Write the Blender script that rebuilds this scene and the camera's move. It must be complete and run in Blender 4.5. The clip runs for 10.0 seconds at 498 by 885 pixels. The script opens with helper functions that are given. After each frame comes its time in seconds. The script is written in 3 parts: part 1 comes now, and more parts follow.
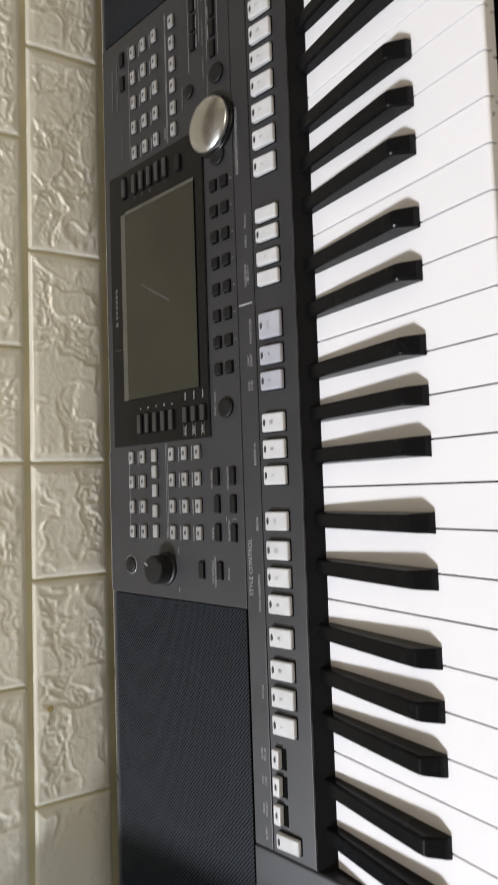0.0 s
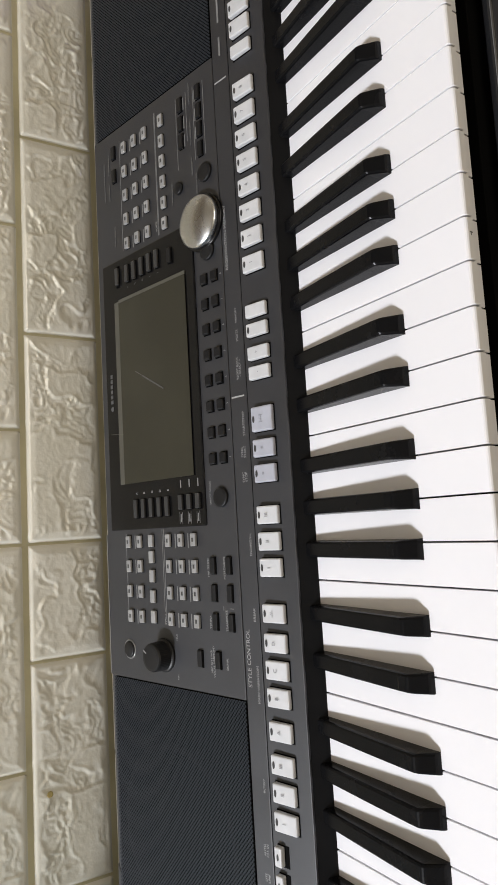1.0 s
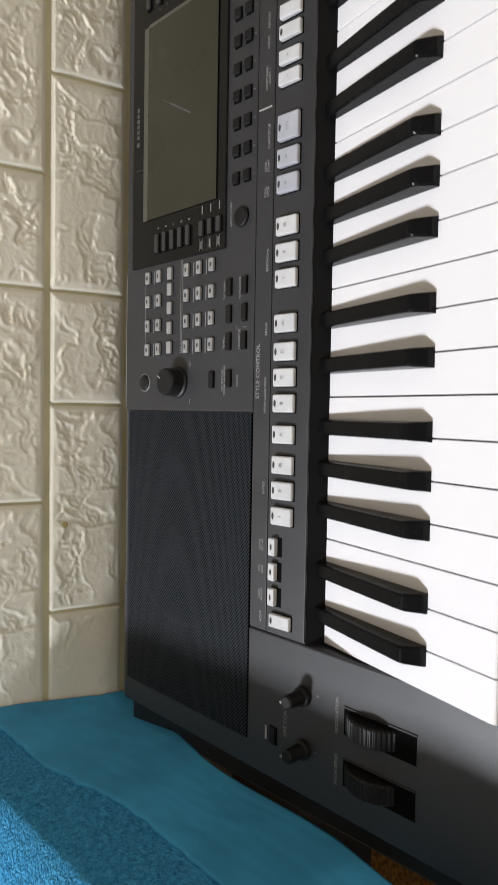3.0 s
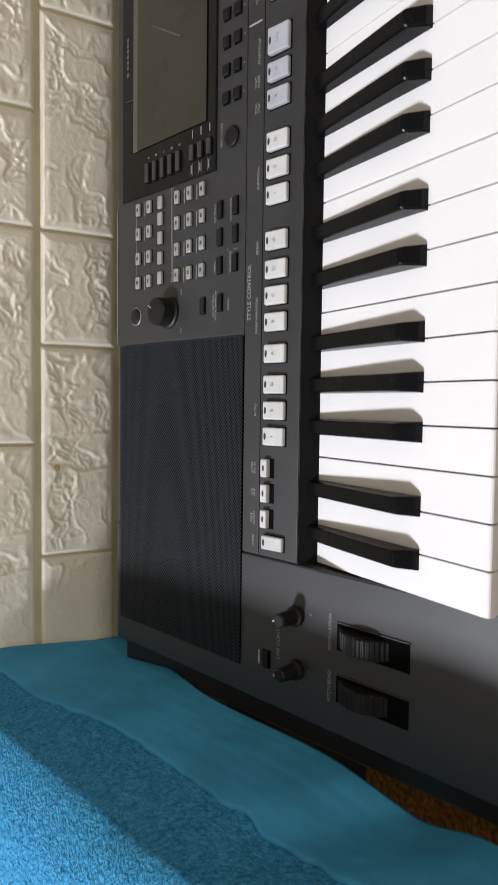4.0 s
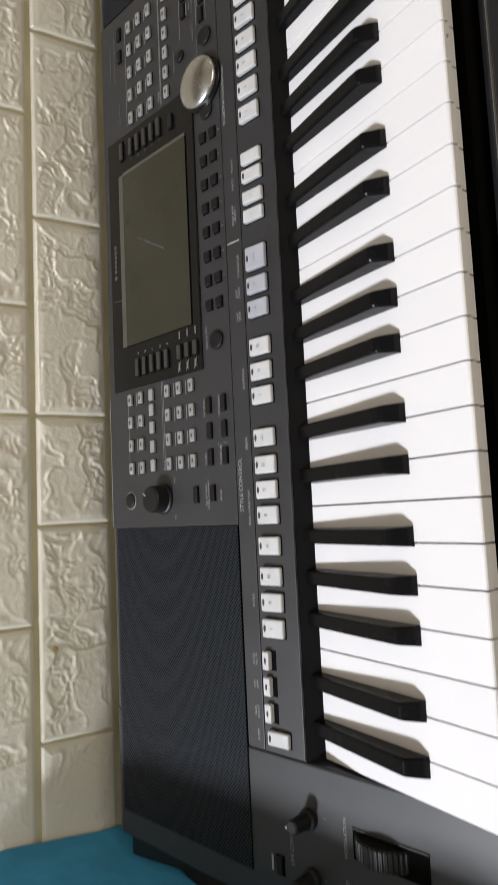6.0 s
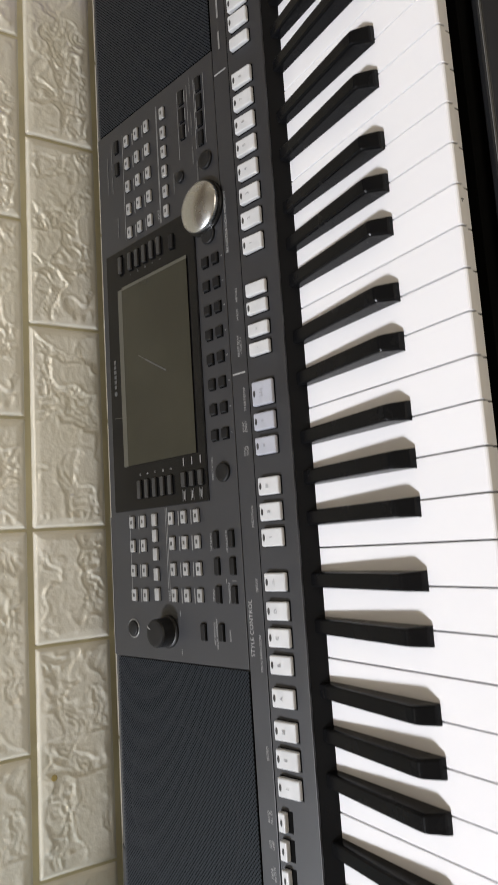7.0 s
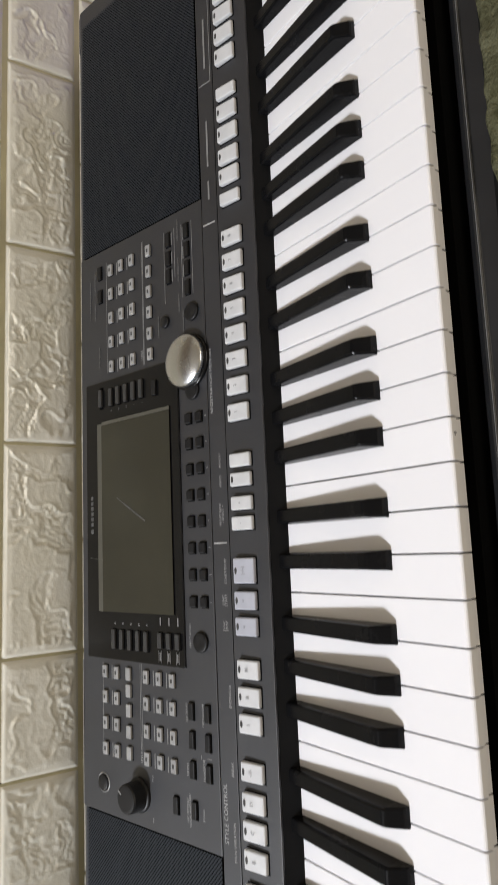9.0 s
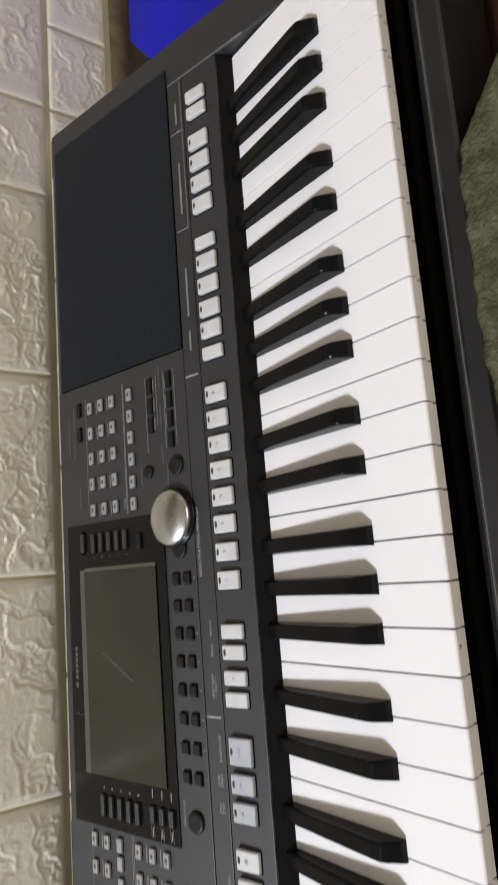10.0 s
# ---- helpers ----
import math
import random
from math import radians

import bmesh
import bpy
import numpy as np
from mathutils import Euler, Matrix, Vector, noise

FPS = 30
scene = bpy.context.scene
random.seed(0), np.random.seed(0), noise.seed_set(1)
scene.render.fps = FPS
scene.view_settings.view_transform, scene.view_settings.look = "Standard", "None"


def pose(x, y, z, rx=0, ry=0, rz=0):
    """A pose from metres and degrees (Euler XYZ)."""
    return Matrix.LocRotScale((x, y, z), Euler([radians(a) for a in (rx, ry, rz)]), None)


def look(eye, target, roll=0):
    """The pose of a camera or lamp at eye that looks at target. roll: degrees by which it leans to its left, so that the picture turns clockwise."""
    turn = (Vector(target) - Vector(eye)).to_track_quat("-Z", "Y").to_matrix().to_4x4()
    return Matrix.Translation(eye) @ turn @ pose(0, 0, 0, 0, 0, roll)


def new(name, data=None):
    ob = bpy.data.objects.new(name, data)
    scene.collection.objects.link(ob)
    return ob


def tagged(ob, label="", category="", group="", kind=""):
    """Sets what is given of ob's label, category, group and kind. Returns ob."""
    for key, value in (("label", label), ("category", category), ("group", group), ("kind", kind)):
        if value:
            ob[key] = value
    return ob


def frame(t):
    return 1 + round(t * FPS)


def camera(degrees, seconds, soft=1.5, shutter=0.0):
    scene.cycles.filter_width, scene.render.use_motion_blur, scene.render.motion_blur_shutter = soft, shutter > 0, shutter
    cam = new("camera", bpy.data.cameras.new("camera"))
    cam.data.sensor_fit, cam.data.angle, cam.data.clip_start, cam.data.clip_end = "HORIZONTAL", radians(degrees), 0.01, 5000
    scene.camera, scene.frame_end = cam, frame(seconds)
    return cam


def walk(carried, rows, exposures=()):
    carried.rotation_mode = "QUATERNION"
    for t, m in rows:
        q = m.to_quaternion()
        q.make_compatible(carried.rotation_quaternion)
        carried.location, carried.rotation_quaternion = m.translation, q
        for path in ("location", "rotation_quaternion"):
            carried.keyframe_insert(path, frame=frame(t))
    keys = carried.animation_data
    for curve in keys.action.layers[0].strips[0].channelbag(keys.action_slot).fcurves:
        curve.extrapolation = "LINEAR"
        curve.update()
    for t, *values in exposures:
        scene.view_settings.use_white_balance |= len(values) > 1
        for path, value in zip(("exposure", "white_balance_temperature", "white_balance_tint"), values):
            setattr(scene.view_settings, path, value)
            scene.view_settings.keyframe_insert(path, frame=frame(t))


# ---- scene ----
cam = camera(39.4, 10.0, shutter=0.4)
PATH = [
    (0, (0.236, -0.212, 1.028), (0.37, 1.476, -0.036), -89.5),
    (0.5, (0.255, -0.221, 1.029), (0.49, 1.445, -0.052), -88.7),
    (1, (0.275, -0.223, 1.031), (0.504, 1.45, -0.04), -89.1),
    (1.5, (0.275, -0.217, 1.032), (0.431, 1.479, -0.017), -89.3),
    (2, (0.237, -0.217, 1.037), (0.245, 1.493, 0.0), -90.4),
    (2.5, (0.188, -0.229, 1.033), (0.118, 1.493, 0.017), -90.0),
    (4, (0.104, -0.229, 1.024), (-0.002, 1.488, 0.004), -91.1),
    (4.5, (0.083, -0.234, 1.022), (0.045, 1.48, -0.008), -89.6),
    (5, (0.096, -0.237, 1.027), (0.127, 1.475, -0.006), -89.1),
    (5.5, (0.126, -0.241, 1.031), (0.227, 1.469, -0.002), -89.3),
    (6, (0.162, -0.24, 1.033), (0.365, 1.454, -0.011), -89.1),
    (7.5, (0.277, -0.223, 1.039), (0.567, 1.439, -0.036), -88.4),
    (8, (0.307, -0.222, 1.037), (0.572, 1.441, -0.042), -89.4),
    (8.5, (0.34, -0.23, 1.035), (0.597, 1.441, -0.033), -89.9),
    (9, (0.362, -0.233, 1.04), (0.654, 1.39, -0.091), -86.6),
    (9.5, (0.42, -0.229, 1.044), (0.713, 1.38, -0.107), -86.5),
    (10, (0.462, -0.231, 1.042), (0.817, 1.343, -0.14), -86.9),
]
walk(cam, [(t, look(eye, target, roll)) for t, eye, target, roll in PATH])


# ---- light ----
world = bpy.data.worlds.new("sky")
scene.world = world
world.use_nodes = True
wt = world.node_tree
sky = wt.nodes.new("ShaderNodeTexSky")
sky.sky_type, sky.sun_disc = "NISHITA", False
sky.sun_elevation, sky.sun_rotation = radians(48), radians(-90)
wt.links.new(sky.outputs[0], wt.nodes["Background"].inputs[0])
wt.nodes["Background"].inputs[1].default_value = 0.1


def area_lamp(name, place, target, w, h, watts, colour):
    d = bpy.data.lights.new(name, "AREA")
    d.shape, d.size, d.size_y, d.energy, d.color = "RECTANGLE", w, h, watts, colour
    ob = new(name, d)
    ob.matrix_world = look(place, target)
    return ob


area_lamp("high_window_daylight", (-1.82, 0.07, 3.35), (0.6, 0.15, 0.75), 0.36, 0.36, 146, (0.91, 0.94, 1.0))
# Warm fill added from the room side, with no known window behind it.
area_lamp("room_fill_lamp", (1.2, -2.93, 1.6), (0.9, 0.0, 1.1), 1.8, 1.3, 34, (1.0, 0.86, 0.68))
scene.view_settings.exposure = -0.17


# ---- materials ----
def material(name, colour, rough=0.5, metal=0.0, vary=0.08, scale=40.0, bump=0.0, bump_scale=300.0, spec=0.5, second=None, coat=0.0, per_object=0.0, dist=0.001, gloss_vary=1.0):
    m = bpy.data.materials.new(name)
    m.use_nodes = True
    nt = m.node_tree
    b = nt.nodes["Principled BSDF"]
    b.inputs["Roughness"].default_value, b.inputs["Metallic"].default_value = rough, metal
    b.inputs["Specular IOR Level"].default_value = spec
    b.inputs["Coat Weight"].default_value = coat
    geo = nt.nodes.new("ShaderNodeNewGeometry")
    n1 = nt.nodes.new("ShaderNodeTexNoise")
    n1.inputs["Scale"].default_value, n1.inputs["Detail"].default_value = scale, 6
    nt.links.new(geo.outputs["Position"], n1.inputs["Vector"])
    ramp = nt.nodes.new("ShaderNodeValToRGB")
    c2 = second or tuple(c * (1 - vary * 2.2) for c in colour)
    ramp.color_ramp.elements[0].position, ramp.color_ramp.elements[1].position = 0.34, 0.66
    ramp.color_ramp.elements[0].color = (*c2, 1)
    ramp.color_ramp.elements[1].color = (*colour, 1)
    nt.links.new(n1.outputs["Fac"], ramp.inputs[0])
    out = ramp.outputs[0]
    if per_object:
        info = nt.nodes.new("ShaderNodeObjectInfo")
        mp = nt.nodes.new("ShaderNodeMapRange")
        mp.inputs["To Min"].default_value, mp.inputs["To Max"].default_value = 1 - per_object, 1 + per_object * 0.4
        nt.links.new(info.outputs["Random"], mp.inputs["Value"])
        mul = nt.nodes.new("ShaderNodeVectorMath")
        mul.operation = "SCALE"
        nt.links.new(out, mul.inputs[0])
        nt.links.new(mp.outputs[0], mul.inputs["Scale"])
        out = mul.outputs[0]
    nt.links.new(out, b.inputs["Base Color"])
    n2 = nt.nodes.new("ShaderNodeTexNoise")
    n2.inputs["Scale"].default_value, n2.inputs["Detail"].default_value = bump_scale, 4
    nt.links.new(geo.outputs["Position"], n2.inputs["Vector"])
    mr = nt.nodes.new("ShaderNodeMapRange")
    mr.inputs["To Min"].default_value, mr.inputs["To Max"].default_value = max(0.02, rough - 0.07 * gloss_vary), min(1.0, rough + 0.09 * gloss_vary)
    nt.links.new(n1.outputs["Fac"], mr.inputs["Value"])
    nt.links.new(mr.outputs[0], b.inputs["Roughness"])
    if bump:
        bn = nt.nodes.new("ShaderNodeBump")
        bn.inputs["Strength"].default_value, bn.inputs["Distance"].default_value = bump, dist
        nt.links.new(n2.outputs["Fac"], bn.inputs["Height"])
        nt.links.new(bn.outputs[0], b.inputs["Normal"])
    return m


def grille_material():
    m = material("perforated_metal", (0.035, 0.037, 0.042), 0.5, 0.0, 0.1, 30, spec=0.3)
    nt = m.node_tree
    b = nt.nodes["Principled BSDF"]
    tc = nt.nodes.new("ShaderNodeTexCoord")
    sep = nt.nodes.new("ShaderNodeSeparateXYZ")
    nt.links.new(tc.outputs["Object"], sep.inputs[0])

    def op(kind, a, bb=None):
        n = nt.nodes.new("ShaderNodeMath")
        n.operation = kind
        for i, v in enumerate((a, bb)):
            if v is None:
                continue
            if isinstance(v, (int, float)):
                n.inputs[i].default_value = v
            else:
                nt.links.new(v, n.inputs[i])
        return n.outputs[0]
    px, py = 0.0015, 0.00135
    cx = op("COSINE", op("MULTIPLY", sep.outputs[0], math.pi / px))
    cy = op("COSINE", op("MULTIPLY", sep.outputs[1], math.pi / py))
    f = op("MULTIPLY", cx, cy)
    hole = op("GREATER_THAN", f, -0.04)
    b.inputs["Base Color"].default_value = (0.018, 0.022, 0.030, 1)
    for link in list(b.inputs["Base Color"].links):
        nt.links.remove(link)
    through_hole = nt.nodes.new("ShaderNodeBsdfTransparent")
    mix = nt.nodes.new("ShaderNodeMixShader")
    nt.links.new(hole, mix.inputs[0])
    nt.links.new(b.outputs[0], mix.inputs[1])
    nt.links.new(through_hole.outputs[0], mix.inputs[2])
    nt.links.new(mix.outputs[0], nt.nodes["Material Output"].inputs[0])
    bn = nt.nodes.new("ShaderNodeBump")
    bn.invert = True
    bn.inputs["Strength"].default_value, bn.inputs["Distance"].default_value = 0.35, 0.0003
    nt.links.new(f, bn.inputs["Height"])
    nt.links.new(bn.outputs[0], b.inputs["Normal"])
    return m


M = {}
M["foam"] = material("foam_brick_paint", (0.80, 0.78, 0.70), 0.21, 0, 0.06, 9, 0.15, 420, 1.0, (0.74, 0.72, 0.625), per_object=0.06)
M["mortar"] = material("foam_joint", (0.60, 0.56, 0.37), 0.32, 0, 0.1, 14, 0.2, 300)
M["lower_wall"] = material("bare_brown_plaster", (0.36, 0.31, 0.22), 0.8, 0, 0.2, 40, 0.8, 160)
# Dark brown chosen to weaken the unseen upper wall's reflection in glossy parts.
M["upper_wall"] = material("dark_upper_wall", (0.2, 0.15, 0.1), 0.8, 0, 0.2, 40, 0.8, 160)
M["plaster"] = material("room_plaster", (0.62, 0.56, 0.44), 0.8, 0, 0.05, 3, 0.2, 120)
M["ceiling"] = material("ceiling_paint", (0.78, 0.75, 0.68), 0.85, 0, 0.03, 3)
M["floor"] = material("floor_tiles", (0.3, 0.24, 0.18), 0.45, 0, 0.15, 6)
M["panel"] = material("grey_plastic", (0.0155, 0.0162, 0.0205), 0.5, 0, 0.06, 25, 0.12, 1800, 0.85)
M["case"] = material("black_plastic", (0.016, 0.016, 0.017), 0.42, 0, 0.12, 20, 0.15, 1400)
M["gloss"] = material("gloss_black", (0.006, 0.006, 0.0065), 0.2, 0, 0.1, 30, spec=0.25)
M["strip"] = material("black_strip", (0.005, 0.005, 0.0055), 0.65, 0, 0.1, 30, 0.1, 700, 0.1)
# Near-black colour that stands in for the shade inside recesses and gaps.
M["black"] = material("recess_shade_black", (0.003, 0.003, 0.003), 0.8, spec=0.05)
M["white_key"] = material("white_key_plastic", (0.79, 0.78, 0.80), 0.28, 0, 0.001, 18, per_object=0.02, gloss_vary=0.1)
M["black_key"] = material("black_key_plastic", (0.006, 0.006, 0.0066), 0.26, 0, 0.1, 60, 0.03, 900, 0.1, gloss_vary=0.5)
M["white_btn"] = material("white_button_plastic", (0.56, 0.565, 0.58), 0.4, 0, 0.05, 90, 0.05, 900)
M["lav_btn"] = material("pale_blue_button_plastic", (0.40, 0.41, 0.465), 0.4, 0, 0.05, 90)
M["small_btn"] = material("pale_grey_button_plastic", (0.3, 0.3, 0.3), 0.45, 0, 0.1, 120)
M["dark_btn"] = material("dark_button_rubber", (0.009, 0.009, 0.010), 0.45, 0, 0.1, 120, spec=0.3)
M["grey_btn"] = material("grey_button_rubber", (0.035, 0.035, 0.036), 0.4, 0, 0.1, 120)
M["led"] = material("unlit_lamp", (0.05, 0.05, 0.052), 0.3)
M["print"] = material("printed_ink", (0.36, 0.36, 0.36), 0.6, 0, 0.1, 200)
M["dim_print"] = material("dim_printed_ink", (0.2, 0.2, 0.2), 0.6, 0, 0.1, 200)
M["faint_print"] = material("faint_printed_ink", (0.1, 0.1, 0.1), 0.6, 0, 0.3, 900)
M["grey_print"] = material("grey_button_ink", (0.26, 0.26, 0.28), 0.6)
M["lcd"] = material("unlit_display", (0.034, 0.0325, 0.023), 0.17, 0, 0.12, 12, spec=0.4)
M["lcd_edge"] = material("display_edge", (0.075, 0.073, 0.06), 0.3)
M["chrome"] = material("satin_chrome", (0.62, 0.635, 0.65), 0.25, 1.0, 0.03, 60)
M["silver"] = material("silver_paint", (0.3, 0.3, 0.3), 0.35, 0.6)
M["grille"] = grille_material()
M["towel"] = material("blue_terry", (0.075, 0.38, 0.70), 0.95, 0, 0.3, 300, 1.0, 520, 0.1, (0.03, 0.22, 0.46), dist=0.003)
M["hem"] = material("blue_woven_hem", (0.06, 0.36, 0.66), 0.85, 0, 0.1, 20, 0.15, 600, 0.2)
M["orange"] = material("orange_brown_cloth", (0.95, 0.46, 0.13), 0.9, 0, 0.4, 260, 0.8, 700, 0.1, (0.4, 0.13, 0.03))
M["wood"] = material("dark_red_wood", (0.06, 0.022, 0.012), 0.5, 0, 0.25, 12, 0.1, 90)
M["green_cloth"] = material("olive_green_cloth", (0.11, 0.108, 0.064), 0.9, 0, 0.3, 130, 1.0, 420, 0.1, (0.055, 0.055, 0.028), dist=0.003)
M["blue_plastic"] = material("blue_plastic", (0.003, 0.006, 0.42), 0.45, 0, 0.1, 12, spec=0.15)
M["frame_paint"] = material("window_paint", (0.6, 0.58, 0.52), 0.5)


# ---- mesh helpers ----
def mesh_of(name, bm, mat, smooth=False):
    me = bpy.data.meshes.new(name)
    bmesh.ops.recalc_face_normals(bm, faces=bm.faces)
    bm.to_mesh(me)
    bm.free()
    me.materials.append(mat)
    if smooth:
        for p in me.polygons:
            p.use_smooth = True
    return me


def place(name, me, parent=None, m=None, label=""):
    """One object on a mesh, at a world pose, under a thing or part."""
    ob = new(name, me)
    m = m or Matrix()
    if parent is not None:
        ob.parent = parent
        ob.matrix_parent_inverse = WORLD[parent.name].inverted()
    ob.matrix_basis = m
    WORLD[ob.name] = m.copy()
    if label:
        tagged(ob, label)
    return ob


WORLD = {}


def part(name, bm, mat, parent, label="", m=None, smooth=False):
    return place(name, mesh_of(name, bm, mat, smooth), parent, m, label)


def box(x0, x1, y0, y1, z0, z1, bevel=0.0, seg=2):
    bm = bmesh.new()
    bmesh.ops.create_cube(bm, size=1)
    for v in bm.verts:
        v.co = Vector(((x0 + x1) / 2 + v.co.x * (x1 - x0), (y0 + y1) / 2 + v.co.y * (y1 - y0), (z0 + z1) / 2 + v.co.z * (z1 - z0)))
    if bevel:
        bmesh.ops.bevel(bm, geom=list(bm.edges), offset=bevel, segments=seg, profile=0.5, affect="EDGES")
    return bm


def prism(section, x0, x1, bevel=0.0):
    """A section of (y, z) corners drawn out along x."""
    bm = bmesh.new()
    a = [bm.verts.new((x0, y, z)) for y, z in section]
    b = [bm.verts.new((x1, y, z)) for y, z in section]
    n = len(section)
    bm.faces.new(a)
    bm.faces.new(b[::-1])
    for i in range(n):
        bm.faces.new((a[i], a[(i + 1) % n], b[(i + 1) % n], b[i]))
    if bevel:
        bmesh.ops.bevel(bm, geom=list(bm.edges), offset=bevel, segments=2, profile=0.5, affect="EDGES")
    return bm


def turned(profile, steps=40, ribs=0, depth=0.0):
    """A profile of (radius, height) turned round z."""
    bm = bmesh.new()
    rings = []
    for r, z in profile:
        ring = []
        for i in range(steps):
            k = 1 - (depth if ribs and (i * ribs * 2 // steps) % 2 else 0)
            a = 2 * math.pi * i / steps
            ring.append(bm.verts.new((r * k * math.cos(a), r * k * math.sin(a), z)))
        rings.append(ring)
    for p, q in zip(rings, rings[1:]):
        for i in range(steps):
            bm.faces.new((p[i], p[(i + 1) % steps], q[(i + 1) % steps], q[i]))
    bm.faces.new(rings[0][::-1])
    bm.faces.new(rings[-1])
    return bm


def joined(*meshes):
    bm = bmesh.new()
    for one in meshes:
        me = bpy.data.meshes.new("tmp")
        one.to_mesh(me)
        one.free()
        bm.from_mesh(me)
        bpy.data.meshes.remove(me)
    return bm


# ---- the room ----
WALL_Y = 0.437
TABLE = 0.662


def structure(name, bm, mat, label):
    ob = place(name, mesh_of(name, bm, mat))
    return tagged(ob, label, kind="structure")


wall_north = structure("wall_north", box(-2.05, 3.2, WALL_Y + 0.0055, WALL_Y + 0.16, 0.7, 1.22), M["mortar"], "wall clad with olive-cream foam brick panels")
# Unseen above the panels; kept dark so the keyboard mirrors less light.
structure("wall_north_upper", box(-2.05, 3.2, WALL_Y + 0.012, WALL_Y + 0.16, 1.22, 3.9), M["upper_wall"], "unseen upper wall above the foam panels, made dark to dim reflections")
structure("wall_north_base", box(-2.05, 3.2, WALL_Y + 0.012, WALL_Y + 0.16, 0.0, 0.7), M["lower_wall"], "bare brown plaster wall below the foam panels")
structure("floor", box(-2.05, 3.2, -3.1, 0.6, -0.1, 0.0), M["floor"], "brown tiled floor")
structure("ceiling", box(-2.05, 3.2, -3.1, 0.6, 3.9, 4.0), M["ceiling"], "plain off-white ceiling")
structure("wall_east", box(3.2, 3.35, -3.1, 0.6, 0, 4.0), M["plaster"], "plain cream plaster wall")
# The south opening is made up to go with the fill lamp.
structure("wall_south", joined(box(-2.05, 0.2, -3.1, -2.96, 0, 3.9), box(2.2, 3.2, -3.1, -2.96, 0, 3.9), box(0.2, 2.2, -3.1, -2.96, 0, 0.9), box(0.2, 2.2, -3.1, -2.96, 2.3, 3.9)), M["plaster"], "plain cream plaster wall, unseen, with an opening added for the fill lamp")
WX0, WX1 = -2.05, -1.88
WY0, WY1, WZ0, WZ1 = -0.3, 0.42, 2.95, 3.75
structure("wall_west", joined(box(WX0, WX1, -3.1, WY0, 0, 3.9), box(WX0, WX1, WY1, 0.6, 0, 3.9), box(WX0, WX1, WY0, WY1, 0, WZ0), box(WX0, WX1, WY0, WY1, WZ1, 3.9)), M["plaster"], "plain cream plaster wall with a small high window opening")


# ---- foam bricks ----
def brick_mesh(length, height, seed):
    nx, nz = int(length / 0.0015), int(height / 0.0015)
    off = Vector((seed * 7.31, seed * 3.17, seed * 1.7))
    bm = bmesh.new()
    grid = []
    for j in range(nz + 1):
        row = []
        for i in range(nx + 1):
            x, z = -length / 2 + length * i / nx, -height / 2 + height * j / nz
            e = min(length / 2 - abs(x), height / 2 - abs(z))
            rim = min(1.0, e / 0.0026)
            rim = rim * rim * (3 - 2 * rim)
            p = Vector((x, z, 0)) * 54 + off
            w = Vector((noise.noise(p + Vector((3, 9, 1))), noise.noise(p + Vector((8, 2, 5))), 0)) * 0.9
            a = noise.noise(p * 0.62 + w * 0.55)
            plateau = 0.5 + 0.5 * math.tanh((a - 0.05) * 12)
            lip = math.exp(-(((a - 0.05) / 0.07) ** 2))
            q = Vector((p.x * 0.75, p.y * 1.25, 0)) + w * 1.3
            crinkle = max(0.0, 1 - abs(noise.noise(q * 1.9 + off)) * 3.4) ** 1.2
            fine = noise.noise(q * 4.2) + 0.6 * noise.noise(q * 8.5)
            inside = min(1.0, max(0.0, (e - 0.0035) / 0.005))
            amount = min(1.0, max(0.55, 0.85 + 1.4 * noise.noise(p * 0.25 + off)))
            rough = 1 - 0.7 * plateau
            relief = inside * amount * (0.0008 * plateau + 0.0007 * lip + rough * (0.0012 * crinkle * (0.55 + 0.9 * noise.noise(p * 2.7 + off)) + 0.0006 * fine))
            row.append(bm.verts.new((x, -(0.0019 * rim + relief), z)))
        grid.append(row)
    for j in range(nz):
        for i in range(nx):
            bm.faces.new((grid[j][i], grid[j][i + 1], grid[j + 1][i + 1], grid[j + 1][i]))
    me = bpy.data.meshes.new("brick")
    bm.to_mesh(me)
    bm.free()
    me.materials.append(M["foam"])
    for p in me.polygons:
        p.use_smooth = True
    return me


ROW, PANEL, FULL = 0.078, 0.7155, 0.2025
full_bricks = [brick_mesh(FULL - 0.0028, 0.0725, s) for s in range(1, 8)]
half_bricks = [brick_mesh(0.108 - 0.0028, 0.0725, s + 20) for s in range(1, 4)]
count = 0
for r in range(-1, 5):
    z = 0.784 + ROW * r + 0.036
    for k in range(-1, 2):
        x = 0.2665 + PANEL * k
        order = ("f", "f", "f", "h") if r % 2 == 0 else ("h", "f", "f", "f")
        for kind in order:
            w = FULL if kind == "f" else 0.108
            if -0.55 < x + w / 2 < 1.62:
                pool = full_bricks if kind == "f" else half_bricks
                me = pool[(count * 5 + r) % len(pool)]
                place("brick", me, wall_north, Matrix.Translation((x + w / 2, WALL_Y + 0.0055, z)))
                count += 1
            x += w

# ---- high window beside the keyboard ----
window_1 = structure("window_1", joined(box(WX0 + 0.01, WX1 + 0.01, WY0, WY0 + 0.05, WZ0, WZ1), box(WX0 + 0.01, WX1 + 0.01, WY1 - 0.05, WY1, WZ0, WZ1),
                                        box(WX0 + 0.01, WX1 + 0.01, WY0 + 0.05, WY1 - 0.05, WZ0, WZ0 + 0.05), box(WX0 + 0.01, WX1 + 0.01, WY0 + 0.05, WY1 - 0.05, WZ1 - 0.05, WZ1)),
                     M["frame_paint"], "open painted frame of a small high window")

